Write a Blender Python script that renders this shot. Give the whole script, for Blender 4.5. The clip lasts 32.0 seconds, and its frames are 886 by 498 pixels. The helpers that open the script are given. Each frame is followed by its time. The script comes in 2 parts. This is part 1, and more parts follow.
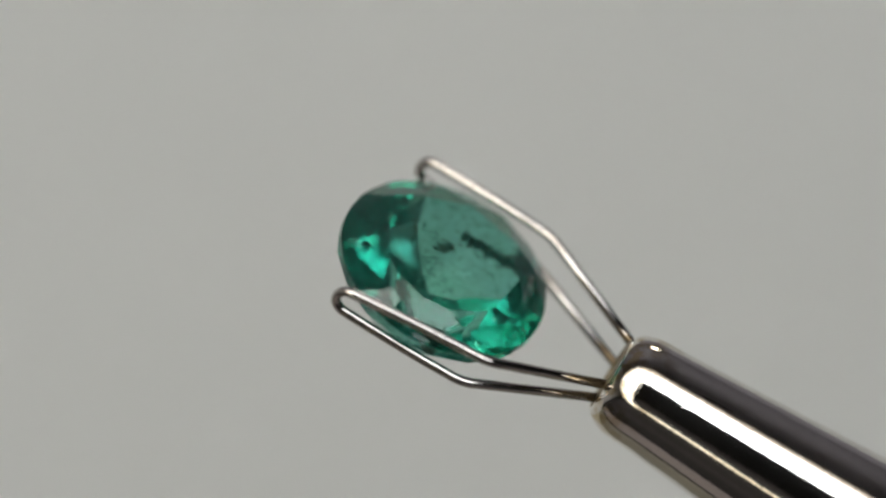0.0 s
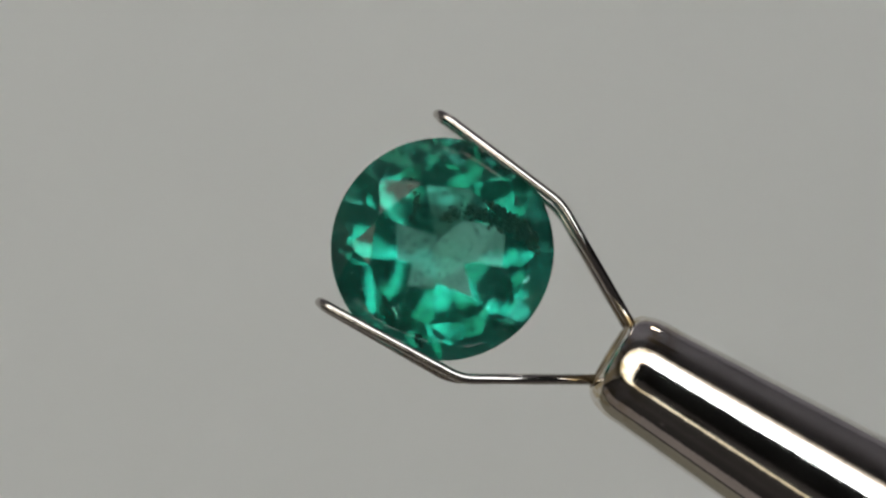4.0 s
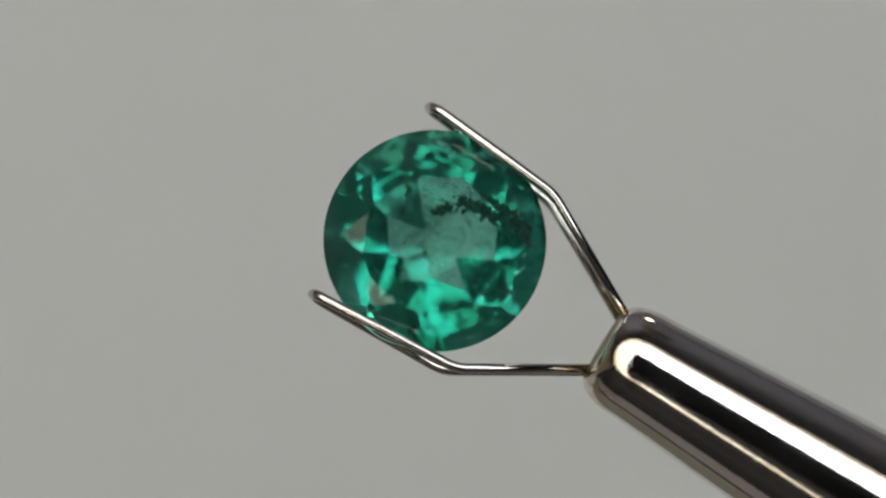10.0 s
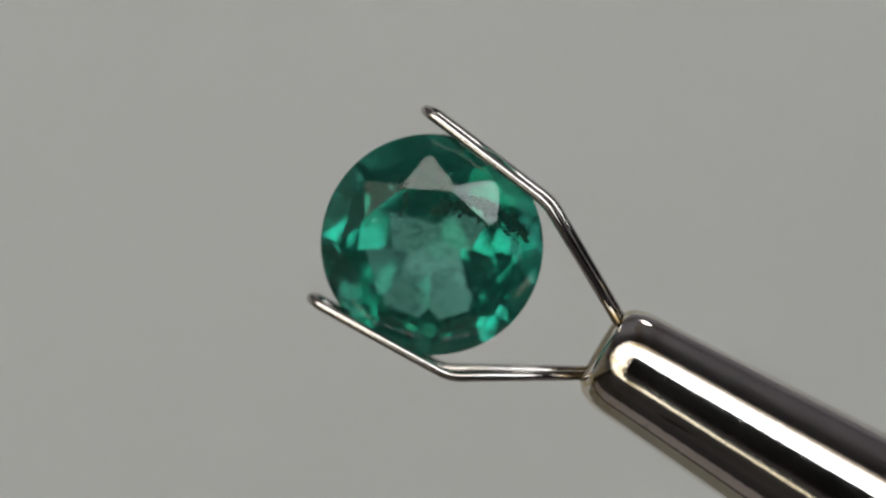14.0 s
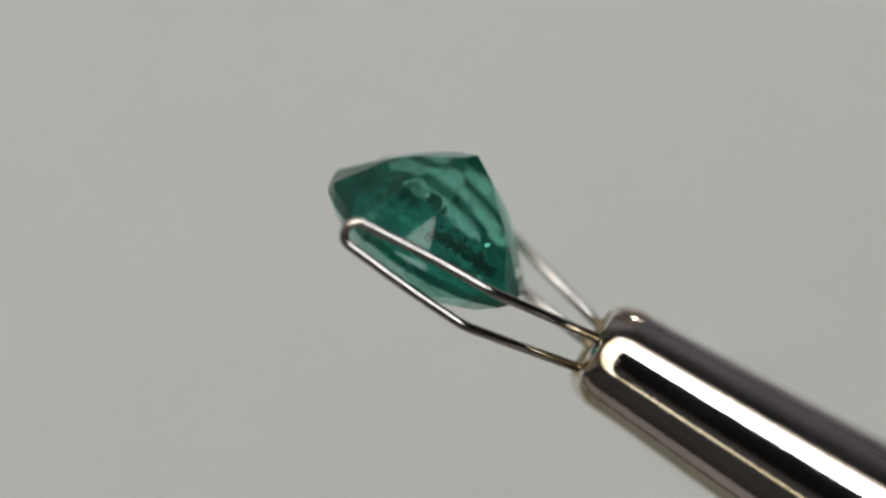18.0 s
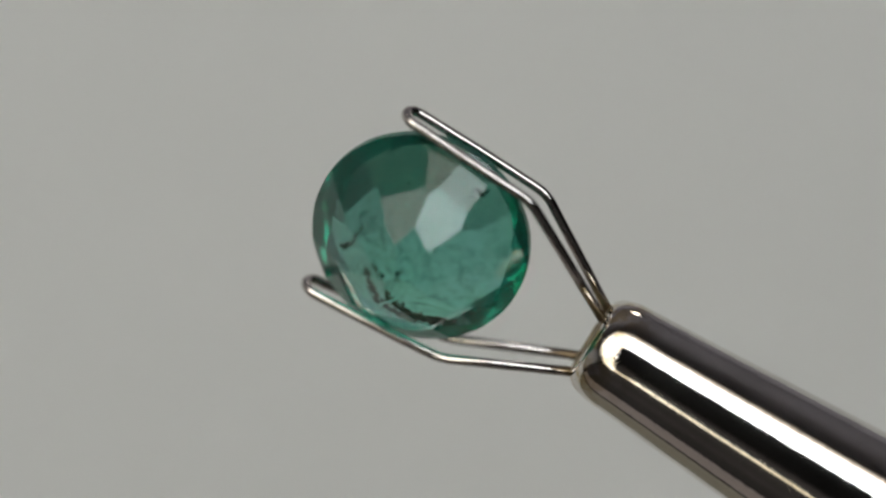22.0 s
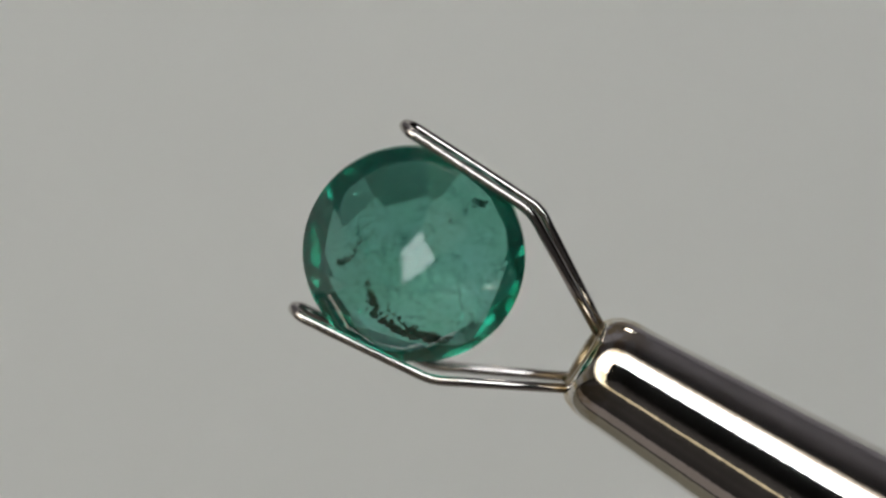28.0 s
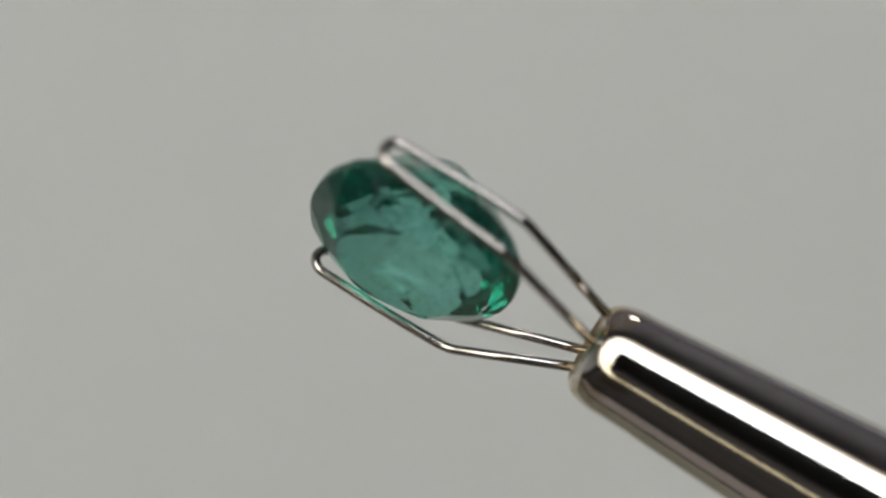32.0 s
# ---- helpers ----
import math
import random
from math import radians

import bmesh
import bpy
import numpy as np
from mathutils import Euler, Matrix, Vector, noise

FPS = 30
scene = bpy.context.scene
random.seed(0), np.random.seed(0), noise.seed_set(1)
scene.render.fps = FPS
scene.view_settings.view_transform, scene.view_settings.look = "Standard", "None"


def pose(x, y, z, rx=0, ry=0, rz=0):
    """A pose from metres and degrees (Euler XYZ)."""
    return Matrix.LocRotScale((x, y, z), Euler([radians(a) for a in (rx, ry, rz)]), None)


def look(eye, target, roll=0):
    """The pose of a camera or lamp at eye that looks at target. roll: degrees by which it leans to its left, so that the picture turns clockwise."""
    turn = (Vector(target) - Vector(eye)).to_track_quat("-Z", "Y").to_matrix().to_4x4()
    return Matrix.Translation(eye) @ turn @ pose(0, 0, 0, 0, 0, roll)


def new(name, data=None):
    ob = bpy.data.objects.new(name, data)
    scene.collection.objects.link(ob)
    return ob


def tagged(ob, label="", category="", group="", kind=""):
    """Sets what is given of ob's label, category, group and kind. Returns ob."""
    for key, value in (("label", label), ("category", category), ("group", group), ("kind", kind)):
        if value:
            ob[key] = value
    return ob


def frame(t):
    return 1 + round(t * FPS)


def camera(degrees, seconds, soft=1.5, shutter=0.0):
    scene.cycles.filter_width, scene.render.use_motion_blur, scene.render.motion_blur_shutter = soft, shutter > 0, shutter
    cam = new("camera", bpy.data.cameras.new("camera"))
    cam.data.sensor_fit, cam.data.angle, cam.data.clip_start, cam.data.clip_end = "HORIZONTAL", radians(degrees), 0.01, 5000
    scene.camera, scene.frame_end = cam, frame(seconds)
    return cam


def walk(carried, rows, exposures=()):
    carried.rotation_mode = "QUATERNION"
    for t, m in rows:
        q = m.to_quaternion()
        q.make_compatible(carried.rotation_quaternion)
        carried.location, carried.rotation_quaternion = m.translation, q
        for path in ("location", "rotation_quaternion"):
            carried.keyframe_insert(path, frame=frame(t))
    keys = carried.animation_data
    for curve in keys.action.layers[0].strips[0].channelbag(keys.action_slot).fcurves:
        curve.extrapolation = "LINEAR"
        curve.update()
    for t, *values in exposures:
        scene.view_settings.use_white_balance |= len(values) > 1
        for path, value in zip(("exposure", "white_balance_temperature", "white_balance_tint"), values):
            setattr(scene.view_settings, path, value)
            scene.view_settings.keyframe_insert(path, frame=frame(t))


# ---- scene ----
# Units: lengths of the small things are written in millimetres, MM turns them into metres.
MM = 0.001
LENS_TO_STONE = 0.1329
cam = camera(11.05, 32.0, soft=2.3)
walk(cam, [(0.0, look((0, -LENS_TO_STONE, 0), (0, 0, 0))), (32.0, look((0, -LENS_TO_STONE, 0), (0, 0, 0)))],
     exposures=[(0.0, 0.078), (1.0, 0.059), (2.0, 0.191), (2.5, 0.078), (3.0, -0.040), (3.5, -0.080), (6.0, -0.080), (9.0, -0.080), (11.0, -0.080), (13.0, -0.100), (14.0, -0.182), (14.5, -0.161), (16.5, 0.078), (19.0, 0.135), (20.0, 0.116), (21.0, 0.020), (23.0, -0.040), (24.0, 0.039), (25.0, 0.116), (28.0, 0.020), (29.0, 0.059), (30.0, -0.060), (31.0, 0.020), (32.0, 0.078)])
cam.data.dof.use_dof = True
cam.data.dof.focus_distance = LENS_TO_STONE
cam.data.dof.aperture_fstop = 20.0

# ---------------------------------------------------------------- light
SOFTBOX_STRENGTH = 5.5
world = bpy.data.worlds.new("studio_dark")
world.use_nodes = True
world.node_tree.nodes["Background"].inputs[0].default_value = (0.75, 0.78, 0.85, 1)
world.node_tree.nodes["Background"].inputs[1].default_value = 0.02
scene.world = world


# ---------------------------------------------------------------- materials
def material(name):
    m = bpy.data.materials.new(name)
    m.use_nodes = True
    return m, m.node_tree.nodes, m.node_tree.links, m.node_tree.nodes["Principled BSDF"]


def noise_node(nodes, links, scale, detail=4.0, kind="Object", stretch=1.0):
    at = nodes.new("ShaderNodeTexCoord")
    n = nodes.new("ShaderNodeTexNoise")
    n.inputs["Scale"].default_value, n.inputs["Detail"].default_value = scale, detail
    drawn = nodes.new("ShaderNodeVectorMath")
    drawn.operation, drawn.inputs[1].default_value = "MULTIPLY", (1 / stretch, 1, 1)
    links.new(at.outputs[kind], drawn.inputs[0])
    links.new(drawn.outputs[0], n.inputs["Vector"])
    return n


def ramp_node(nodes, links, source, stops):
    r = nodes.new("ShaderNodeValToRGB")
    links.new(source, r.inputs[0])
    while len(r.color_ramp.elements) < len(stops):
        r.color_ramp.elements.new(0.5)
    for e, (at, colour) in zip(r.color_ramp.elements, stops):
        e.position, e.color = at, (*colour, 1)
    return r


def bump_node(nodes, links, source, strength, distance):
    b = nodes.new("ShaderNodeBump")
    b.inputs["Strength"].default_value, b.inputs["Distance"].default_value = strength, distance
    links.new(source, b.inputs["Height"])
    return b


def matte(name, dark, light, scale, roughness=0.9):
    m, nodes, links, p = material(name)
    n = noise_node(nodes, links, scale)
    r = ramp_node(nodes, links, n.outputs["Fac"], [(0.3, dark), (0.7, light)])
    links.new(r.outputs[0], p.inputs["Base Color"])
    p.inputs["Roughness"].default_value = roughness
    p.inputs["Specular IOR Level"].default_value = 0.2
    f = noise_node(nodes, links, scale * 30)
    links.new(bump_node(nodes, links, f.outputs["Fac"], 0.15, 0.0004).outputs[0], p.inputs["Normal"])
    return m


def metal(name, colour, roughness, wave, pits, rubbed=False):
    m, nodes, links, p = material(name)
    p.inputs["Metallic"].default_value = 1.0
    broad = noise_node(nodes, links, 900, 3)
    r = ramp_node(nodes, links, broad.outputs["Fac"], [(0.3, [c * 0.9 for c in colour]), (0.7, colour)])
    worn = noise_node(nodes, links, 3000, 3, stretch=11.0)
    mask = ramp_node(nodes, links, worn.outputs["Fac"], [(0.67, (0, 0, 0)), (0.72, (0.8, 0.8, 0.8))])
    blend = nodes.new("ShaderNodeMix")
    blend.data_type = "RGBA"
    links.new(mask.outputs[0], blend.inputs["Factor"])
    links.new(r.outputs[0], blend.inputs["A"])
    blend.inputs["B"].default_value = (colour[0] * 0.30, colour[1] * 0.27, colour[2] * 0.24, 1)
    plated = blend.outputs["Result"]
    if rubbed:
        # plating rubbed through to yellow brass round the mouth
        at, axes, near = nodes.new("ShaderNodeTexCoord"), nodes.new("ShaderNodeSeparateXYZ"), nodes.new("ShaderNodeMapRange")
        links.new(at.outputs["Object"], axes.inputs[0])
        links.new(axes.outputs[0], near.inputs[0])
        near.inputs[1].default_value, near.inputs[2].default_value = -0.0016, 0.0001
        near.inputs[3].default_value, near.inputs[4].default_value = 0.0, 1.0
        blotch = noise_node(nodes, links, 2300, 6)
        spread = ramp_node(nodes, links, blotch.outputs["Fac"], [(0.44, (0, 0, 0)), (0.58, (1, 1, 1))])
        share, bare = nodes.new("ShaderNodeMath"), nodes.new("ShaderNodeMix")
        share.operation, bare.data_type = "MULTIPLY", "RGBA"
        links.new(near.outputs[0], share.inputs[0])
        links.new(spread.outputs[0], share.inputs[1])
        links.new(share.outputs[0], bare.inputs["Factor"])
        links.new(plated, bare.inputs["A"])
        bare.inputs["B"].default_value = (0.50, 0.39, 0.22, 1)
        plated = bare.outputs["Result"]
    links.new(plated, p.inputs["Base Color"])
    rough = nodes.new("ShaderNodeMapRange")
    links.new(broad.outputs["Fac"], rough.inputs[0])
    rough.inputs[3].default_value, rough.inputs[4].default_value = roughness * 0.8, roughness * 1.1
    links.new(rough.outputs[0], p.inputs["Roughness"])
    fine = noise_node(nodes, links, 5200, 5, stretch=0.4)
    add = nodes.new("ShaderNodeMath")
    add.operation = "MULTIPLY_ADD"
    spots = noise_node(nodes, links, 2600, 1)
    pit = ramp_node(nodes, links, spots.outputs["Fac"], [(0.77, (0, 0, 0)), (0.81, (1, 1, 1))])
    links.new(pit.outputs[0], add.inputs[0])
    add.inputs[1].default_value = pits
    links.new(fine.outputs["Fac"], add.inputs[2])
    links.new(bump_node(nodes, links, add.outputs[0], 1.0, wave).outputs[0], p.inputs["Normal"])
    return m


def emerald_material():
    """Included crystal: green refraction, partly hazed by fine inclusions, white surface gloss, and a little light scattered back."""
    m, nodes, links, p = material("emerald_crystal")
    nodes.remove(p)
    out = nodes["Material Output"]
    cloud = noise_node(nodes, links, 420, 5)
    tint = ramp_node(nodes, links, cloud.outputs["Fac"], [(0.30, (0.43, 0.755, 0.65)), (0.52, (0.48, 0.78, 0.715)), (0.72, (0.51, 0.79, 0.77))])
    fine = noise_node(nodes, links, 1100, 2)
    relief = bump_node(nodes, links, fine.outputs["Fac"], 0.10, 0.000008)

    def blend(share, first, second):
        mixed = nodes.new("ShaderNodeMixShader")
        if isinstance(share, float):
            mixed.inputs[0].default_value = share
        else:
            links.new(share, mixed.inputs[0])
        links.new(first.outputs[0], mixed.inputs[1])
        links.new(second.outputs[0], mixed.inputs[2])
        return mixed

    clear, hazed = nodes.new("ShaderNodeBsdfRefraction"), nodes.new("ShaderNodeBsdfRefraction")
    for g, rough in ((clear, 0.004), (hazed, 0.22)):
        g.inputs["IOR"].default_value = 1.58
        g.inputs["Roughness"].default_value = rough
        links.new(tint.outputs[0], g.inputs["Color"])
        links.new(relief.outputs[0], g.inputs["Normal"])
    grainy = noise_node(nodes, links, 2400, 7)
    haze = nodes.new("ShaderNodeMapRange")
    links.new(grainy.outputs["Fac"], haze.inputs[0])
    haze.inputs[1].default_value, haze.inputs[2].default_value = 0.38, 0.68
    haze.inputs[3].default_value, haze.inputs[4].default_value = 0.08, 0.30
    through_light = blend(haze.outputs[0], clear, hazed)
    fresnel = nodes.new("ShaderNodeFresnel")
    fresnel.inputs["IOR"].default_value = 1.58
    links.new(relief.outputs[0], fresnel.inputs["Normal"])
    inner = ramp_node(nodes, links, fresnel.outputs[0], [(0.55, (0.97, 0.98, 0.98)), (0.98, (0.19, 0.59, 0.515))])
    polish = nodes.new("ShaderNodeBsdfGlossy")
    polish.inputs["Roughness"].default_value = 0.03
    links.new(inner.outputs[0], polish.inputs["Color"])
    links.new(relief.outputs[0], polish.inputs["Normal"])
    crystal = blend(fresnel.outputs[0], through_light, polish)
    scatter, back = nodes.new("ShaderNodeBsdfTranslucent"), nodes.new("ShaderNodeBsdfDiffuse")
    scatter.inputs["Color"].default_value = (0.09, 0.52, 0.43, 1)
    back.inputs["Color"].default_value = (0.09, 0.47, 0.39, 1)
    links.new(blend(0.085, crystal, blend(0.5, scatter, back)).outputs[0], out.inputs["Surface"])
    return m


def inclusion_material(name, dark, light):
    m, nodes, links, p = material(name)
    n = noise_node(nodes, links, 6000, 4)
    r = ramp_node(nodes, links, n.outputs["Fac"], [(0.35, dark), (0.7, light)])
    links.new(r.outputs[0], p.inputs["Base Color"])
    p.inputs["Roughness"].default_value = 0.8
    return m


def backdrop_material():
    m, nodes, links, p = material("grey_backdrop_paper")
    n = noise_node(nodes, links, 9, 3)
    r = ramp_node(nodes, links, n.outputs["Fac"], [(0.3, (0.762, 0.770, 0.757)), (0.7, (0.789, 0.798, 0.785))])
    links.new(r.outputs[0], p.inputs["Base Color"])
    p.inputs["Roughness"].default_value = 0.95
    return m


def diffuser_material(name, colour, edge_colour, strength, rest=0.25):
    """Glowing diffuser, even in its middle, warmer and dimmer towards its outer edge."""
    m, nodes, links, p = material(name)
    p.inputs["Base Color"].default_value = (0.30, 0.30, 0.29, 1)
    at = nodes.new("ShaderNodeTexCoord")
    axes = nodes.new("ShaderNodeSeparateXYZ")
    links.new(at.outputs["UV"], axes.inputs[0])
    tone = ramp_node(nodes, links, axes.outputs[1], [(0.70, colour), (1.0, edge_colour)])
    links.new(tone.outputs[0], p.inputs["Emission Color"])
    fall = nodes.new("ShaderNodeMapRange")
    fall.interpolation_type = "SMOOTHSTEP"
    links.new(axes.outputs[1], fall.inputs[0])
    fall.inputs[1].default_value, fall.inputs[2].default_value = 0.40, 1.0
    fall.inputs[3].default_value, fall.inputs[4].default_value = strength, strength * rest
    links.new(fall.outputs[0], p.inputs["Emission Strength"])
    return m


CHROME = metal("polished_nickel", (0.80, 0.765, 0.73), 0.080, 0.000004, 0.7, True)
WIRE = metal("steel_wire", (0.56, 0.525, 0.50), 0.14, 0.0000012, 0.2)
BRASS = metal("worn_brass", (0.34, 0.27, 0.17), 0.35, 0.000004, 0.4)
EMERALD = emerald_material()
DARK_INCLUSION = inclusion_material("dark_mineral", (0.010, 0.008, 0.004), (0.05, 0.035, 0.015))
BROWN_INCLUSION = inclusion_material("brown_mineral", (0.045, 0.026, 0.012), (0.12, 0.075, 0.04))
BACKDROP = backdrop_material()
FELT = matte("pinkish_grey_felt", (0.30, 0.262, 0.255), (0.36, 0.315, 0.305), 15)
MATTE_BLACK = matte("matte_black", (0.010, 0.010, 0.011), (0.018, 0.017, 0.018), 30)
GREY_CEILING = matte("dark_grey_ceiling", (0.52, 0.50, 0.555), (0.57, 0.55, 0.61), 6)
CREAM_CARD = matte("cream_card", (0.30, 0.28, 0.23), (0.34, 0.32, 0.26), 6)
WHITE_REFLECTOR = matte("white_reflector", (0.70, 0.68, 0.66), (0.76, 0.74, 0.72), 6)
BROWN_WOOD = matte("dark_brown_wood", (0.030, 0.027, 0.028), (0.045, 0.041, 0.041), 12, 0.9)
MAIN_DIFFUSER = diffuser_material("bright_diffuser", (0.935, 0.975, 0.985), (1.0, 0.74, 0.48), SOFTBOX_STRENGTH, 0.03)
SIDE_DIFFUSER = diffuser_material("side_diffuser", (1.0, 0.97, 0.90), (1.0, 0.90, 0.75), SOFTBOX_STRENGTH * 0.72, 0.35)
WARM_GLOW = diffuser_material("warm_glow", (1.0, 0.945, 0.76), (1.0, 0.90, 0.68), SOFTBOX_STRENGTH * 0.48, 0.25)
TAN_LINE_GLOW = diffuser_material("tan_line_glow", (1.0, 0.84, 0.52), (1.0, 0.78, 0.45), SOFTBOX_STRENGTH * 0.17, 0.4)
BULB = diffuser_material("lamp_glow", (1.0, 0.96, 0.90), (1.0, 0.96, 0.90), 8.0, 1.0)
HOUSING = matte("black_housing", (0.015, 0.015, 0.016), (0.025, 0.025, 0.026), 40, 0.5)


# ---------------------------------------------------------------- mesh helpers
def finish(bm, name, mat, smooth=False):
    bmesh.ops.recalc_face_normals(bm, faces=bm.faces)
    for f in bm.faces:
        f.smooth = smooth
    me = bpy.data.meshes.new(name)
    bm.to_mesh(me)
    bm.free()
    me.materials.append(mat)
    return me


def part(name, bm, mat, parent, label="", smooth=False):
    ob = new(name, finish(bm, name, mat, smooth))
    ob.parent = parent
    return tagged(ob, label) if label else ob


def box_bm(x0, x1, y0, y1, z0, z1):
    bm = bmesh.new()
    m = Matrix.Translation(((x0 + x1) / 2, (y0 + y1) / 2, (z0 + z1) / 2)) @ Matrix.Diagonal((x1 - x0, y1 - y0, z1 - z0, 1))
    bmesh.ops.create_cube(bm, size=1, matrix=m)
    return bm


def rounded_path(corners, radii, steps=8):
    """A path through corners, each rounded off with its radius."""
    out = [Vector(corners[0])]
    for a, b, c, r in zip(corners, corners[1:], corners[2:], radii):
        a, b, c = Vector(a), Vector(b), Vector(c)
        u, v = (a - b).normalized(), (c - b).normalized()
        r = min(r, (a - b).length * 0.48, (c - b).length * 0.48)
        p, q = b + u * r, b + v * r
        for i in range(steps + 1):
            s = i / steps
            out.append(p * (1 - s) ** 2 + b * 2 * s * (1 - s) + q * s * s)
    out.append(Vector(corners[-1]))
    return out


def tube_bm(path, radius, segments=18):
    bm = bmesh.new()
    side = None
    rings = []
    for i, p in enumerate(path):
        along = (path[min(i + 1, len(path) - 1)] - path[max(i - 1, 0)]).normalized()
        side = along.orthogonal().normalized() if side is None else (side - along * side.dot(along)).normalized()
        other = along.cross(side)
        rings.append([bm.verts.new((p + (side * math.cos(a) + other * math.sin(a)) * radius) * MM)
                      for a in (2 * math.pi * k / segments for k in range(segments))])
    for r, s in zip(rings, rings[1:]):
        for k in range(segments):
            bm.faces.new((r[k], r[(k + 1) % segments], s[(k + 1) % segments], s[k]))
    bm.faces.new(rings[0]), bm.faces.new(rings[-1])
    return bm


def lathe_bm(profile, segments=96):
    """Turns (x, radius) round the x axis; closed at both ends where the radius is 0."""
    bm = bmesh.new()
    rings = []
    for x, r in profile:
        if r == 0:
            rings.append([bm.verts.new((x * MM, 0, 0))])
        else:
            rings.append([bm.verts.new((x * MM, r * math.cos(a) * MM, r * math.sin(a) * MM))
                          for a in (2 * math.pi * k / segments for k in range(segments))])
    for r, s in zip(rings, rings[1:]):
        for k in range(segments):
            j = (k + 1) % segments
            if len(r) == 1:
                bm.faces.new((r[0], s[j], s[k]))
            elif len(s) == 1:
                bm.faces.new((r[k], r[j], s[0]))
            else:
                bm.faces.new((r[k], r[j], s[j], s[k]))
    return bm


# ---------------------------------------------------------------- the set around the stone
def wall(name, x0, x1, y0, y1, z0, z1, mat, label):
    ob = new(name, finish(box_bm(x0, x1, y0, y1, z0, z1), name, mat))
    return tagged(ob, label, "wall", kind="structure")


backdrop = wall("backdrop", -0.60, 0.60, 0.30, 0.31, -0.20, 0.36, BACKDROP, "plain pale grey paper backdrop, evenly lit")
backdrop.matrix_world = Matrix.Rotation(radians(21), 4, "Z")
# Added black wall, out of view: stands for the camera mirrored in the barrel.
wall("wall_back", -0.85, 0.75, -0.91, -0.90, -0.20, 0.85, MATTE_BLACK, "unseen black wall, stands for the dark camera reflected in the barrel")
# Added reflector, out of view: lightens what the barrel's nose mirrors.
wall("wall_west", -0.86, -0.85, -0.91, 0.51, -0.20, 0.85, WHITE_REFLECTOR, "unseen white side wall, added as a reflector for the barrel's nose")
# Black side wall added out of view to cut bounce light on the right.
wall("wall_east", 0.75, 0.76, -0.91, 0.51, -0.20, 0.85, MATTE_BLACK, "unseen black side wall, added to dim the light from the right")
wall("wall_north", -0.85, 0.75, 0.50, 0.51, -0.20, 0.85, GREY_CEILING, "grey wall behind the paper backdrop")
wall("ceiling", -0.86, 0.76, -0.91, 0.51, 0.85, 0.86, GREY_CEILING, "grey ceiling of the photo set")
wall("floor", -0.86, 0.76, -0.91, 0.51, -0.21, -0.20, BROWN_WOOD, "dark brown wooden table top under the photo set")
# Mat added below view; its reflection makes the pinkish band on the barrel.
wall("floor_mat", -0.50, 0.45, -0.040, 0.046, -0.20, -0.198, FELT, "unseen pinkish grey mat on the table, added for the barrel's pinkish reflected band")
# Card added out of view so the barrel's underside mirrors a pale rim.
wall("floor_card", -0.54, 0.45, 0.066, 0.28, -0.20, -0.197, CREAM_CARD, "unseen cream card under the backdrop, added for the pale rim reflected in the barrel")


# The holder's axis, the way across it, and the way to the camera; lamps are placed by their angles along and across the holder.
ALONG, ACROSS, TO_LENS = Vector((-0.857, 0, 0.515)), Vector((0.515, 0, 0.857)), Vector((0, -1, 0))


def lamp_way(along, across):
    return (TO_LENS + ALONG * math.tan(radians(along)) + ACROSS * math.tan(radians(across))).normalized()


def curve_through(corners, steps):
    """Evenly many points on a smooth curve through the corners (Catmull-Rom)."""
    ends = [Vector(c) for c in (corners[0], *corners, corners[-1])]
    out = []
    for p, q, r, t in zip(ends, ends[1:], ends[2:], ends[3:]):
        for i in range(steps):
            u = i / steps
            out.append(0.5 * (2 * q + (r - p) * u + (2 * p - 5 * q + 4 * r - t) * u * u + (3 * q - p - 3 * r + t) * u ** 3))
    return out + [ends[-2]]


def shell_bm(inner, outer, near, far, across=8):
    """A curved slab between two edges, given by lamp angles, from one distance to the other; its uv runs along and across."""
    bm = bmesh.new()
    uv = bm.loops.layers.uv.new("across")
    n = len(inner)
    grids = []
    for distance in (near, far):
        grids.append([[bm.verts.new(lamp_way(*a.lerp(b, k / across)) * distance) for k in range(across + 1)] for a, b in zip(inner, outer)])

    def quad(corners, spots):
        f = bm.faces.new(corners)
        for loop, spot in zip(f.loops, spots):
            loop[uv].uv = spot

    for grid in grids:
        for i in range(n - 1):
            for k in range(across):
                quad((grid[i][k], grid[i + 1][k], grid[i + 1][k + 1], grid[i][k + 1]),
                     ((i / n, k / across), ((i + 1) / n, k / across), ((i + 1) / n, (k + 1) / across), (i / n, (k + 1) / across)))
    rim = [(i, 0) for i in range(n)] + [(n - 1, k) for k in range(1, across + 1)] + [(i, across) for i in range(n - 2, -1, -1)] + [(0, k) for k in range(across - 1, 0, -1)]
    for (i, k), (j, m) in zip(rim, rim[1:] + rim[:1]):
        quad((grids[0][i][k], grids[0][j][m], grids[1][j][m], grids[1][i][k]), ((i / n, k / across), (j / n, m / across), (j / n, m / across), (i / n, k / across)))
    return bm


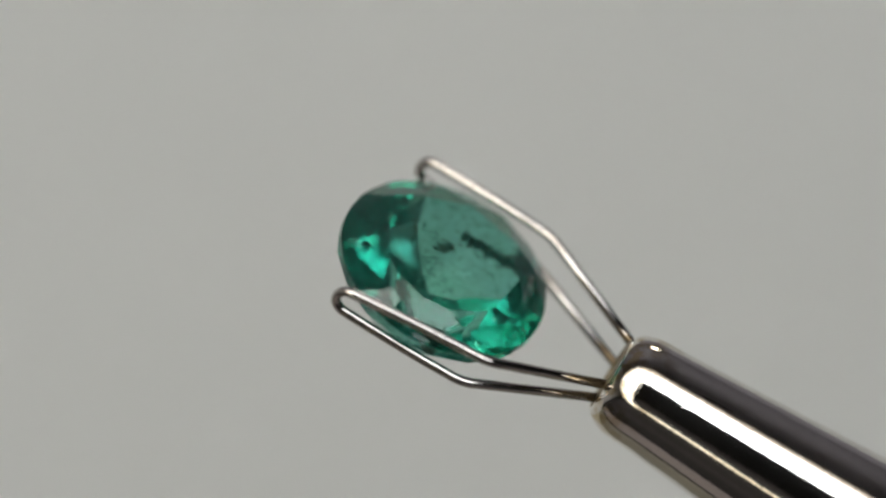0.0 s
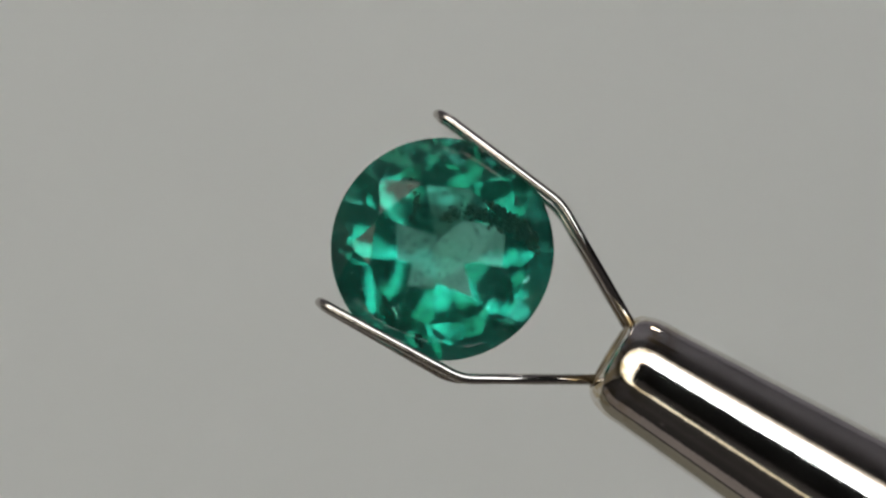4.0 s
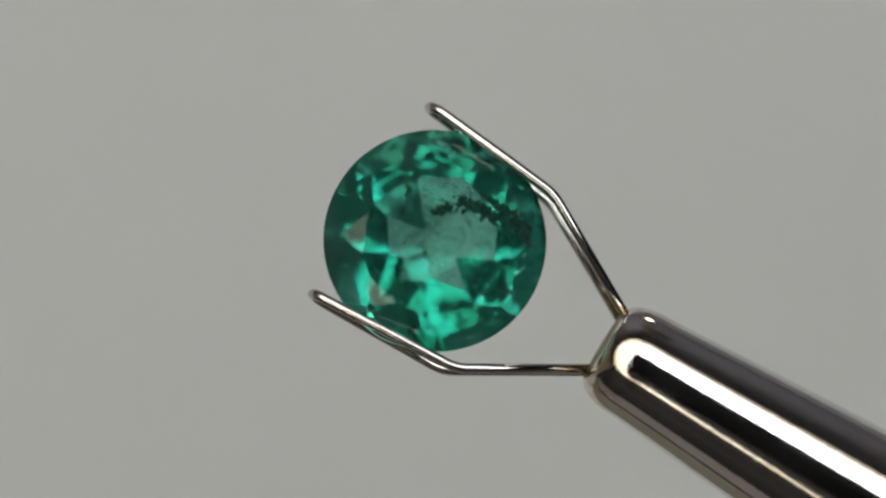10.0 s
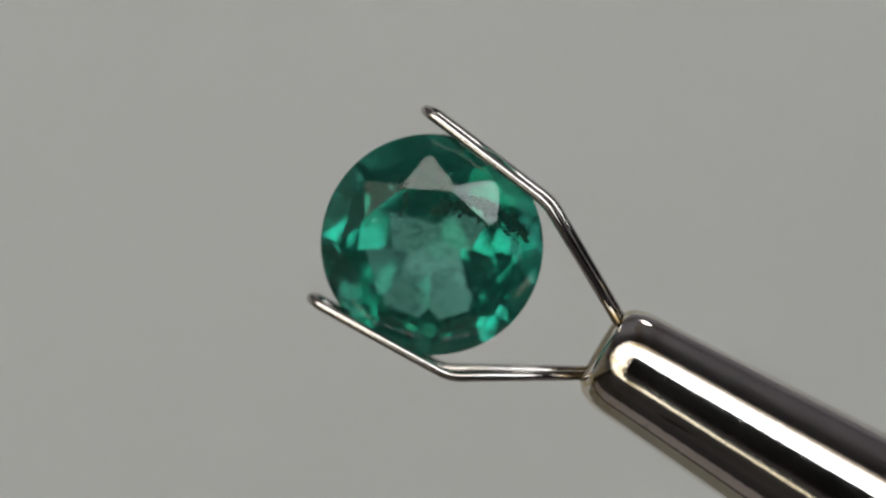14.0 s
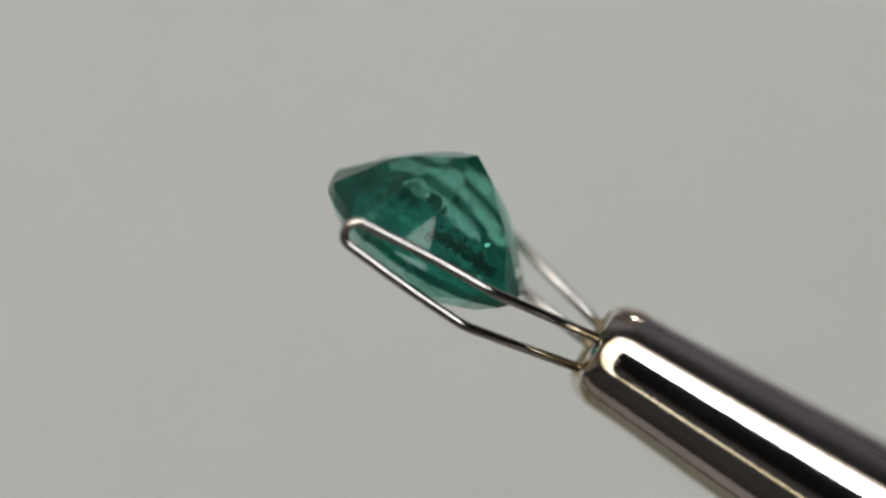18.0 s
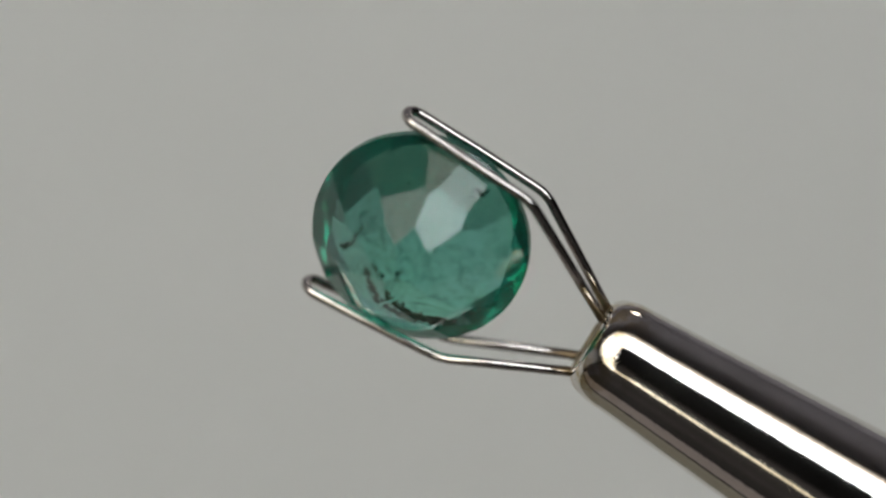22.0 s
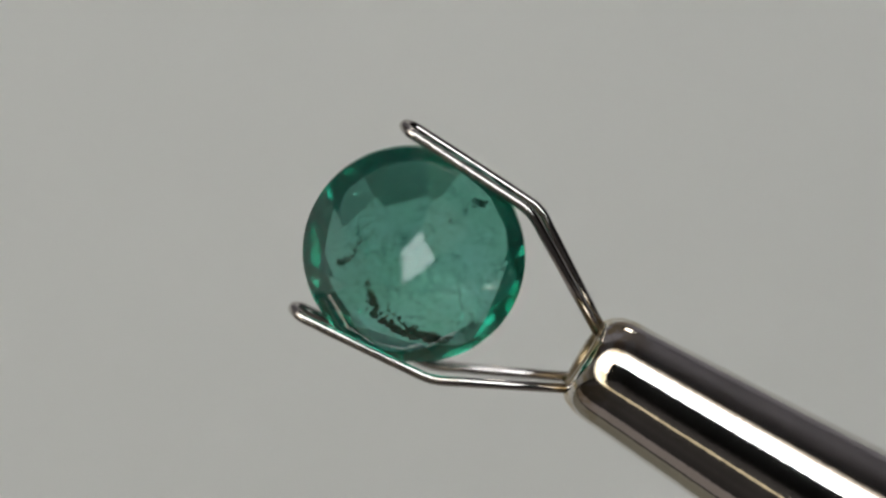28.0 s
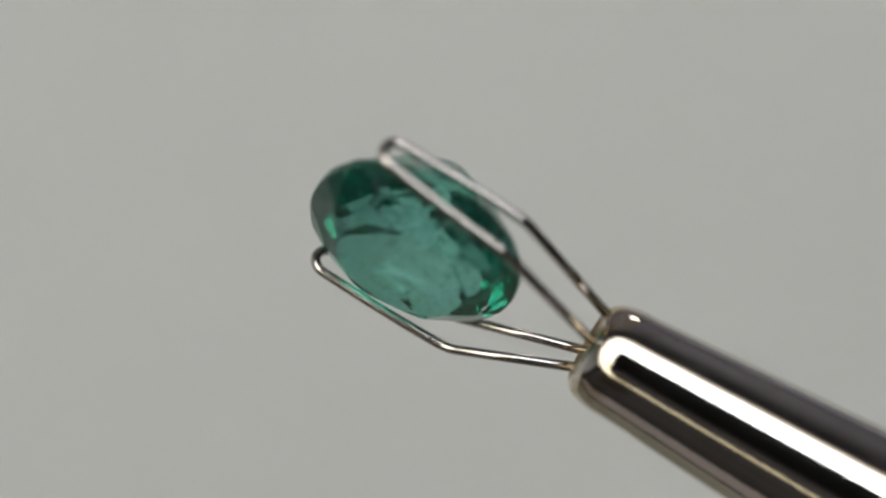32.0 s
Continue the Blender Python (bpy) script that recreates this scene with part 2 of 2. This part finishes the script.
def softbox(inner, outer, distance, diffuser, label, steps=8):
    """A bowed panel lamp between two edges: a glowing diffuser before a black housing."""
    ob = new("softbox")
    inner, outer = curve_through(inner, steps), curve_through(outer, steps)
    ob.location = lamp_way(*inner[len(inner) // 2].lerp(outer[len(outer) // 2], 0.5)) * distance
    for name, near, far, mat, words in (("diffuser", distance, distance + 0.004, diffuser, "white glowing diffuser"),
                                        ("housing", distance + 0.005, distance + 0.014, HOUSING, "black metal housing")):
        bm = shell_bm(inner, outer, near, far)
        bmesh.ops.translate(bm, vec=-ob.location, verts=bm.verts)
        part(name, bm, mat, ob, words, smooth=False)
    return tagged(ob, label, "lamp", "panel lamps round the set")


softbox(((-32, 21), (-14, 21), (3, 21), (10, 19)), ((-32, 53), (-14, 53), (2, 53), (18, 50)), 0.74, MAIN_DIFFUSER,
        "wide bowed softbox lamp with bright white diffuser, above the camera")
softbox(((10, 19), (12.5, 14), (13, 5), (12.5, -8)), ((18, 50), (38, 43), (50, 26), (53, 0)), 0.74, SIDE_DIFFUSER,
        "bowed softbox lamp with soft white diffuser beside the camera")
# Added glow with no known source, for the yellowish reflection on the nose.
softbox(((12.5, -8), (11, -18), (8, -26), (3, -29.5)), ((53, 0), (46, -16), (28, -30), (3, -34)), 0.36, WARM_GLOW,
        "bowed warm glowing panel, added for the yellowish reflection on the barrel's nose")
# Glowing strip added to draw the thin tan line mirrored along the barrel.
softbox(((3, -29.5), (-10, -30.5), (-24, -31)), ((3, -34), (-10, -33.5), (-24, -32)), 0.36, TAN_LINE_GLOW,
        "narrow warm glowing strip, added for the thin tan line reflected in the barrel")


def hanging_lamp():
    """A small round lamp on a cord; the shade is open below."""
    ob = new("hanging_lamp")
    ob.location = (0.126, 0.118, 0.305)
    shade = lathe_bm([(46, 0), (46, 9), (40, 14), (16, 40), (2, 44), (0, 44), (0, 42), (15, 36), (36, 12), (36, 0)], 40)
    bmesh.ops.rotate(shade, cent=(0, 0, 0), matrix=Matrix.Rotation(radians(-90), 3, "Y"), verts=shade.verts)
    part("shade", shade, HOUSING, ob, "black metal shade", smooth=True)
    glow = lathe_bm([(6, 0), (6, 24), (10, 26), (12, 20), (12, 0)], 40)
    bmesh.ops.rotate(glow, cent=(0, 0, 0), matrix=Matrix.Rotation(radians(-90), 3, "Y"), verts=glow.verts)
    part("diffuser", glow, BULB, ob, "small round glowing lamp")
    part("cord", tube_bm([Vector((0, 0, 45)), Vector((0, 0, 300)), Vector((0, 0, 545))], 2.0, 10), HOUSING, ob, "black cord")
    return tagged(ob, "small round lamp hanging on a black cord from the ceiling", "lamp")


hanging_lamp()

# ---------------------------------------------------------------- the holder
AXIS_SLOPE, AXIS_DEPTH = 31.05, -0.95


def held(turn, lean, dip, x, y, z):
    """The holder's pose: its turn about its own axis, its lean and dip in degrees, and the place of its mouth in millimetres."""
    b, d = radians(AXIS_SLOPE), radians(AXIS_DEPTH + dip)
    ex = Vector((-math.cos(b) * math.cos(d), math.sin(d), math.sin(b) * math.cos(d)))
    view = Vector((0, -1, 0))
    ez = (view - ex * view.dot(ex)).normalized()
    ey = ez.cross(ex)
    m = Matrix((ex, ey, ez)).transposed()
    m = Matrix.Rotation(radians(lean), 3, "Y") @ m @ Matrix.Rotation(radians(-turn), 3, "X")
    return Matrix.Translation((x * MM, y * MM, z * MM)) @ m.to_4x4()


def gem_holder():
    ob = new("gem_holder")
    slope = 0.073
    r0, f, long = 1.56, 0.56, 1.28
    profile = [(-0.30, 0), (-0.30, 0.96), (0.03, 0.97), (0.12, 0.99)]
    for i in range(25):
        a = math.pi / 2 * min(i / 24, 0.9999)
        profile.append((0.14 - long + long * math.cos(a) ** 0.86, r0 - f + (f + slope * (long - 0.14)) * math.sin(a) ** 0.86))
    profile += [(-x, r0 + slope * x) for x in (1.6, 2.2, 3, 4, 8, 14, 18)] + [(-30, 3.2), (-90, 3.2), (-90.5, 2.8), (-90.5, 0)]
    barrel = part("barrel", lathe_bm(profile), CHROME, ob, "polished nickel-plated tapered barrel", smooth=True)
    barrel.location.y = 0.06 * MM
    plug = [(-0.02, 0), (-0.02, 0.60), (-0.08, 0.92), (-0.28, 0.94), (-0.28, 0)]
    cap = part("plug", lathe_bm(plug, 48), BRASS, ob, "small dark worn brass plug that holds the wires", smooth=True)
    cap.location.y = 0.06 * MM
    collar = part("collar", lathe_bm([(-0.20, 0.84), (0.14, 0.84), (0.17, 0.91), (0.165, 1.05), (0.135, 1.15), (0.07, 1.22), (-0.05, 1.20), (-0.20, 0.84)], 64), BRASS, ob,
                  "dark tarnished ring round the mouth", smooth=True)
    collar.location.y = 0.06 * MM
    loops = (
        ((-0.02, -0.87, 0.53), (3.67, -2.855, 0.66), (8.04, -3.27, -0.11), (3.54, -2.805, -0.65), (-0.02, -0.865, -0.55)),
        ((0.02, 0.88, 0.33), (3.47, 3.00, 0.60), (8.10, 3.22, -0.12), (3.74, 3.10, -0.55), (0.0, 0.855, -0.31)),
    )
    for e1, b1, tip, b2, e2 in loops:
        e1, b1, tip, b2, e2 = (Vector(v) for v in (e1, b1, tip, b2, e2))
        bow = 0.40
        arc = [tip + Vector((bow * (math.cos(a) - 1) + 0.02, 0, bow * math.sin(a))) for a in (math.pi / 2 * (1 - k / 7) for k in range(15))]
        m1, m2 = b1.lerp(arc[0], 0.45) + Vector((0, 0, 0.05)), b2.lerp(arc[-1], 0.45) - Vector((0, 0, 0.05))
        i1, i2 = e1 - (b1 - e1) * 0.14, e2 - (b2 - e2) * 0.14
        path = rounded_path([i1, b1, m1, arc[0]], [0.35, 1.6], 10) + arc[1:-1] + rounded_path([arc[-1], m2, b2, i2], [1.6, 0.35], 10)
        part("wire_prong", tube_bm(path, 0.148), WIRE, ob, "thin bent steel wire loop", smooth=True)
    return tagged(ob, "polished metal prong holder with two bent wire loops gripping a stone", "gem holder")


# ---------------------------------------------------------------- the stone
STONE = Vector((5.90, 0.03, -0.10))


def stone_bm():
    """A round brilliant cut, ground plane by plane out of a drum."""
    rng = random.Random(4)
    bm = bmesh.new()
    bmesh.ops.create_cone(bm, cap_ends=True, segments=72, radius1=3.25, radius2=3.25, depth=8)
    cuts = []

    def facet(azimuth, angle, r, z, up, loose=0.5):
        a = radians(azimuth + rng.uniform(-loose, loose) * 1.5)
        s = radians(angle + rng.uniform(-loose, loose))
        n = Vector((math.cos(a) * math.sin(s), math.sin(a) * math.sin(s), math.cos(s) * up))
        cuts.append((Vector((math.cos(a) * r, math.sin(a) * r, z)), n))

    first = 8.0
    cuts.append((Vector((0, 0, 0.99)), Vector((0.0, 0.058, 1)).normalized()))
    for k in range(8):
        facet(first + 45 * k, 36.4, 3.25, 0.14, 1, 1.0)
        facet(first + 22.5 + 45 * k, 23.5, 1.94, 0.99, 1, 1.0)
    for k in range(16):
        facet(first + 11.25 + 22.5 * k, 41.5, 3.25, 0.12, 1, 1.0)
    for k in (0, 1, 2, 4):
        facet(85 + 72 * k, 33.2 if k == 0 else 34.5, 0.0, -2.95, -1, 1.5)
    for azimuth in (18, 57, 97, 138, 179, 217, 254, 292, 336):
        facet(azimuth, 45.0 if azimuth == 254 else 41.5, 1.95, -1.50, -1, 0.8)
        facet(azimuth, 46.5 if azimuth == 254 else 47.0, 3.25, -0.13, -1, 0.8)
        facet(azimuth + 20, 49.5, 3.25, -0.11, -1, 0.8)
    for at, n in cuts:
        geom = bm.verts[:] + bm.edges[:] + bm.faces[:]
        got = bmesh.ops.bisect_plane(bm, geom=geom, dist=1e-5, plane_co=at, plane_no=n, clear_outer=True)
        edges = [e for e in got["geom_cut"] if isinstance(e, bmesh.types.BMEdge)]
        if edges:
            bmesh.ops.holes_fill(bm, edges=edges, sides=0)
    bmesh.ops.remove_doubles(bm, verts=bm.verts, dist=0.004)
    for v in bm.verts:
        v.co = (v.co + STONE) * MM
    return bm


def flake_bm(rng, spine, count, size, thick):
    """Many small crystal flakes strewn along a line inside the stone."""
    bm = bmesh.new()
    for i in range(count):
        s = i / max(1, count - 1) * (len(spine) - 1)
        a, b = Vector(spine[int(min(s, len(spine) - 1.001))]), Vector(spine[int(min(s, len(spine) - 1.001)) + 1])
        p = a.lerp(b, s - int(min(s, len(spine) - 1.001)))
        p += Vector([rng.gauss(0, size * 0.4) for _ in range(3)])
        m = Matrix.LocRotScale(p, Euler([rng.uniform(0, 6.28) for _ in range(3)]),
                               Vector((rng.uniform(0.6, 1.6) * size, rng.uniform(0.25, 0.6) * size, thick * rng.uniform(0.5, 1.4))))
        bmesh.ops.create_icosphere(bm, subdivisions=1, radius=0.5, matrix=m)
    for v in bm.verts:
        v.co *= MM
    return bm


def veil_bm(rng, count):
    """Thin healed fractures strewn through the stone."""
    bm = bmesh.new()
    while count:
        p = Vector((rng.uniform(-2.6, 2.6), rng.uniform(-2.6, 2.6), rng.uniform(-2.0, 0.7)))
        if p.xy.length > 2.5 - max(0.0, -p.z) * 0.95:
            continue
        count -= 1
        m = Matrix.LocRotScale(p + STONE, Euler([rng.uniform(0, 6.28) for _ in range(3)]), None)
        n = rng.randint(5, 8)
        w, h = rng.uniform(0.10, 0.55), rng.uniform(0.03, 0.14)
        ring = []
        for k in range(n):
            a = 2 * math.pi * k / n
            s = rng.uniform(0.6, 1.2)
            ring.append(bm.verts.new((m @ Vector((math.cos(a) * w * s, math.sin(a) * h * s, rng.uniform(-0.03, 0.03)))) * MM))
        bm.faces.new(ring)
    return bm


def sliver_material(most=0.42):
    m, nodes, links, p = material("shiny_sliver")
    nodes.remove(p)
    out = nodes["Material Output"]
    n = noise_node(nodes, links, 7000, 3)
    r = ramp_node(nodes, links, n.outputs["Fac"], [(0.40, (0.0, 0.0, 0.0)), (0.70, (most, most, most))])
    clear = nodes.new("ShaderNodeBsdfTransparent")
    shine = nodes.new("ShaderNodeBsdfGlossy")
    shine.inputs["Color"].default_value = (0.75, 0.95, 0.88, 1)
    shine.inputs["Roughness"].default_value = 0.12
    mix = nodes.new("ShaderNodeMixShader")
    links.new(r.outputs[0], mix.inputs[0])
    links.new(clear.outputs[0], mix.inputs[1])
    links.new(shine.outputs[0], mix.inputs[2])
    links.new(mix.outputs[0], out.inputs["Surface"])
    return m


def veil_material(name="cloudy_veil", colour=(0.45, 0.85, 0.72), most=0.40):
    m, nodes, links, p = material(name)
    nodes.remove(p)
    out = nodes["Material Output"]
    n = noise_node(nodes, links, 3500, 4)
    r = ramp_node(nodes, links, n.outputs["Fac"], [(0.35, (0.0, 0.0, 0.0)), (0.8, (most, most, most))])
    clear = nodes.new("ShaderNodeBsdfTransparent")
    white = nodes.new("ShaderNodeBsdfTranslucent")
    white.inputs["Color"].default_value = (*colour, 1)
    mix = nodes.new("ShaderNodeMixShader")
    links.new(r.outputs[0], mix.inputs[0])
    links.new(clear.outputs[0], mix.inputs[1])
    links.new(white.outputs[0], mix.inputs[2])
    links.new(mix.outputs[0], out.inputs["Surface"])
    return m


def cloud_bm(rng, count):
    """Wispy dark streaks that lie roughly in one direction through the stone."""
    bm = bmesh.new()
    while count:
        p = Vector((rng.uniform(-2.7, 2.7), rng.uniform(-2.7, 2.7), rng.uniform(-2.2, 0.6)))
        if p.xy.length > 2.7 - max(0.0, -p.z) * 1.0:
            continue
        count -= 1
        turn = Euler((rng.gauss(0, 0.5), rng.gauss(0, 0.5), rng.gauss(0.55, 0.45)))
        m = Matrix.LocRotScale(p + STONE, turn, None)
        n = rng.randint(6, 9)
        w, h = rng.uniform(0.10, 0.42), rng.uniform(0.04, 0.12)
        ring = []
        for k in range(n):
            a = 2 * math.pi * k / n
            s = rng.uniform(0.5, 1.25)
            ring.append(bm.verts.new((m @ Vector((math.cos(a) * w * s, math.sin(a) * h * s, rng.uniform(-0.04, 0.04)))) * MM))
        bm.faces.new(ring)
    return bm


def sparkle_bm(rng, count):
    """Shiny slivers added near the girdle for facet sparkle, most on the holder's side."""
    bm = bmesh.new()
    while count:
        p = Vector((rng.triangular(-2.8, 2.6, -2.4), rng.uniform(-2.6, 2.6), rng.uniform(-0.9, 0.4)))
        if not 1.5 < p.xy.length < 2.75:
            continue
        count -= 1
        m = Matrix.LocRotScale(p + STONE, Euler([rng.uniform(0, 6.28) for _ in range(3)]), None)
        w, h = rng.uniform(0.08, 0.30), rng.uniform(0.03, 0.09)
        corners = [(math.cos(a) * w * rng.uniform(0.6, 1.2), math.sin(a) * h * rng.uniform(0.6, 1.2), 0) for a in (0.2, 1.3, 2.6, 3.7, 5.1)]
        bm.faces.new([bm.verts.new((m @ Vector(c)) * MM) for c in corners])
    return bm


SPECKS = ((6.60, 0.60, 0.70), (5.55, 0.74, 0.75), (5.35, 1.35, 0.55), (7.75, 0.35, 0.40), (3.95, 1.55, 0.25), (6.20, -1.55, 0.55))


def gemstone():
    rng = random.Random(11)
    ob = new("gemstone", finish(stone_bm(), "gemstone", EMERALD))
    band = ((5.90, -1.38, -0.55), (5.40, -1.50, -0.62), (5.0, -1.52, -0.66), (4.5, -1.49, -0.63), (3.95, -1.46, -0.60))
    part("inclusion", flake_bm(rng, band, 240, 0.175, 0.10), DARK_INCLUSION, ob, "black feathery inclusion")
    part("inclusion", flake_bm(rng, band, 90, 0.26, 0.07), BROWN_INCLUSION, ob, "brown fringe round the black inclusion")
    part("inclusion", flake_bm(rng, ((6.25, -0.95, -1.35), (6.12, -1.1, -1.30)), 34, 0.24, 0.16), BROWN_INCLUSION, ob, "small dark brown speck")
    part("inclusion", flake_bm(rng, ((5.25, 2.35, -0.55), (5.05, 2.48, -0.50)), 24, 0.17, 0.10), DARK_INCLUSION, ob, "small dark speck")
    part("inclusion", flake_bm(rng, ((7.35, -1.05, -0.65), (7.25, -0.75, -0.75), (7.05, -0.15, -0.85)), 40, 0.14, 0.06), BROWN_INCLUSION, ob, "faint brown streak")
    for x, y, z in SPECKS:
        part("inclusion", flake_bm(rng, ((x, y, z), (x + 0.05, y + 0.03, z)), 3, 0.07, 0.05), DARK_INCLUSION, ob, "tiny dark speck")
    tagged(part("veil", veil_bm(rng, 170), veil_material(), ob, "cloudy green veils inside the stone"), kind="stuff")
    tagged(part("feather", veil_bm(rng, 160), sliver_material(0.13), ob, "shiny hairline fractures inside the stone"), kind="stuff")
    tagged(part("cloud", cloud_bm(rng, 120), veil_material("dark_wisp", (0.04, 0.22, 0.17), 0.36), ob, "wispy dark green clouds inside the stone"), kind="stuff")
    tagged(part("sparkle", sparkle_bm(rng, 230), sliver_material(0.55), ob, "short shiny slivers round the rim, added for facet sparkle"), kind="stuff")
    return tagged(ob, "round brilliant-cut green emerald with dark inclusions, gripped by wire loops", "gemstone")


holder = gem_holder()
stone = gemstone()


# ---------------------------------------------------------------- movement
def motions():
    rows = [
        (0.0, held(-46.4, 0.86, 0.41, 5.047, 1.20, -3.657)),
        (0.5, held(-39.3, 0.92, -1.39, 5.024, 1.15, -3.777)),
        (1.0, held(-31.5, 0.57, 1.88, 5.154, 1.10, -3.644)),
        (1.5, held(-25.0, 0.72, -0.55, 4.956, 1.05, -3.670)),
        (2.0, held(-19.1, 0.24, -0.63, 4.955, 1.00, -3.331)),
        (2.5, held(-15.4, 0.80, 0.55, 4.978, 0.95, -3.280)),
        (3.0, held(-9.5, 0.61, 1.78, 5.004, 0.90, -3.137)),
        (3.5, held(-9.0, 0.38, 0.93, 5.026, 0.60, -3.120)),
        (5.5, held(17.9, 0.54, -2.73, 4.938, 0.40, -2.861)),
        (6.0, held(22.4, 0.35, -1.42, 4.714, 0.38, -2.902)),
        (6.5, held(29.7, 0.31, -0.97, 4.694, 0.36, -2.730)),
        (7.0, held(35.0, 0.55, 0.60, 4.703, 0.34, -2.784)),
        (7.5, held(39.7, 0.01, -0.06, 4.403, 0.32, -2.926)),
        (8.0, held(30.3, 0.03, -0.83, 4.514, 0.30, -2.928)),
        (8.5, held(22.1, -0.44, -2.04, 4.520, 0.30, -2.923)),
        (9.0, held(15.3, 0.19, -1.21, 4.682, 0.30, -2.886)),
        (9.3, held(9.5, -0.10, -2.45, 4.990, 0.30, -2.702)),
        (9.6, held(1.5, 0.60, 0.05, 4.929, 0.30, -2.768)),
        (9.75, held(-4.0, 0.46, 0.40, 4.893, 0.30, -2.814)),
        (10.0, held(-9.0, 0.25, 0.93, 4.825, 0.30, -2.792)),
        (10.4, held(-11.9, 0.64, -0.09, 4.708, 0.30, -2.856)),
        (10.7, held(-16.4, 0.76, -0.05, 4.853, 0.30, -2.845)),
        (11.0, held(-18.0, 0.40, -0.38, 4.892, 0.30, -2.795)),
        (11.3, held(-13.0, 0.31, 1.26, 4.841, 0.30, -2.977)),
        (11.6, held(-11.7, 0.47, 2.22, 4.778, 0.30, -3.088)),
        (12.0, held(-5.7, 0.24, 1.54, 4.754, 0.30, -2.781)),
        (12.4, held(-14.2, 0.70, 0.67, 4.612, 0.30, -2.985)),
        (12.7, held(-16.2, 0.36, 0.53, 4.830, 0.30, -2.971)),
        (13.0, held(-17.0, 0.05, -0.52, 4.978, 0.30, -2.910)),
        (13.3, held(-12.5, 0.42, 0.90, 4.810, 0.41, -3.035)),
        (13.6, held(-10.3, 1.00, 0.17, 4.599, 0.52, -3.110)),
        (14.0, held(9.2, -0.03, 0.92, 4.743, 0.68, -2.896)),
        (14.3, held(20.8, -1.11, 2.17, 4.891, 0.79, -2.838)),
        (14.5, held(27.1, -0.96, -0.68, 4.800, 0.86, -2.775)),
        (16.5, held(83.3, 1.20, -0.70, 4.784, 1.61, -2.413)),
        (17.0, held(86.5, 0.39, -0.55, 4.569, 1.80, -2.861)),
        (17.5, held(100.7, 2.16, -0.20, 4.229, 1.77, -3.031)),
        (18.0, held(108.1, 0.96, -0.74, 4.455, 1.75, -2.842)),
        (18.5, held(116.8, 0.82, -0.16, 4.492, 1.73, -3.020)),
        (19.0, held(127.2, 1.33, 1.63, 4.619, 1.70, -3.257)),
        (19.5, held(132.9, 0.48, 1.37, 4.373, 1.60, -3.117)),
        (20.0, held(143.2, 1.45, 0.57, 4.246, 1.50, -3.291)),
        (20.5, held(155.8, 0.48, 3.72, 4.421, 1.05, -3.131)),
        (21.0, held(168.4, 1.17, 1.34, 4.263, 0.60, -3.159)),
        (21.5, held(182.0, 1.75, 3.27, 4.588, 0.57, -2.957)),
        (21.7, held(192.0, 1.10, 2.14, 4.700, 0.56, -2.750)),
        (22.0, held(208.4, 0.68, 0.45, 4.395, 0.55, -2.702)),
        (22.5, held(217.3, -0.05, -1.86, 4.342, 0.53, -2.674)),
        (23.0, held(225.7, 0.67, -1.39, 4.456, 0.80, -2.817)),
        (23.5, held(232.0, 0.02, -1.15, 4.276, 0.75, -2.791)),
        (24.0, held(241.7, -0.42, -1.28, 4.246, 0.40, -3.003)),
        (24.5, held(230.1, -0.21, -1.46, 4.072, 0.30, -3.005)),
        (25.0, held(232.3, 0.01, -2.28, 3.968, 0.20, -3.252)),
        (25.3, held(237.3, -1.23, -0.39, 4.227, 0.26, -3.154)),
        (25.5, held(241.7, -1.07, -0.55, 3.902, 0.30, -3.302)),
        (27.5, held(200.3, 0.19, -2.85, 4.002, 0.70, -3.389)),
        (28.0, held(196.7, 0.20, -2.44, 4.187, 0.80, -3.205)),
        (28.5, held(174.5, 0.32, 0.67, 4.159, 0.35, -3.282)),
        (29.0, held(150.5, 0.47, -0.58, 4.360, -0.10, -2.831)),
        (29.5, held(143.6, 0.71, -0.36, 4.125, 0.00, -3.162)),
        (30.0, held(127.7, 0.43, -1.39, 3.927, 0.10, -3.167)),
        (30.5, held(111.0, 0.26, 0.49, 3.829, -0.15, -3.343)),
        (31.0, held(89.5, -0.82, 0.91, 3.629, -0.40, -3.330)),
        (31.3, held(85.8, 1.11, 4.72, 4.216, -0.64, -3.140)),
        (31.6, held(63.4, -2.20, 1.84, 4.263, -0.88, -2.981)),
        (31.8, held(59.0, -1.99, -0.77, 4.298, -1.04, -2.720)),
        (32.0, held(55.8, -1.36, -1.42, 4.298, -1.20, -2.772)),
    ]
    walk(holder, rows)
    walk(stone, rows)


motions()
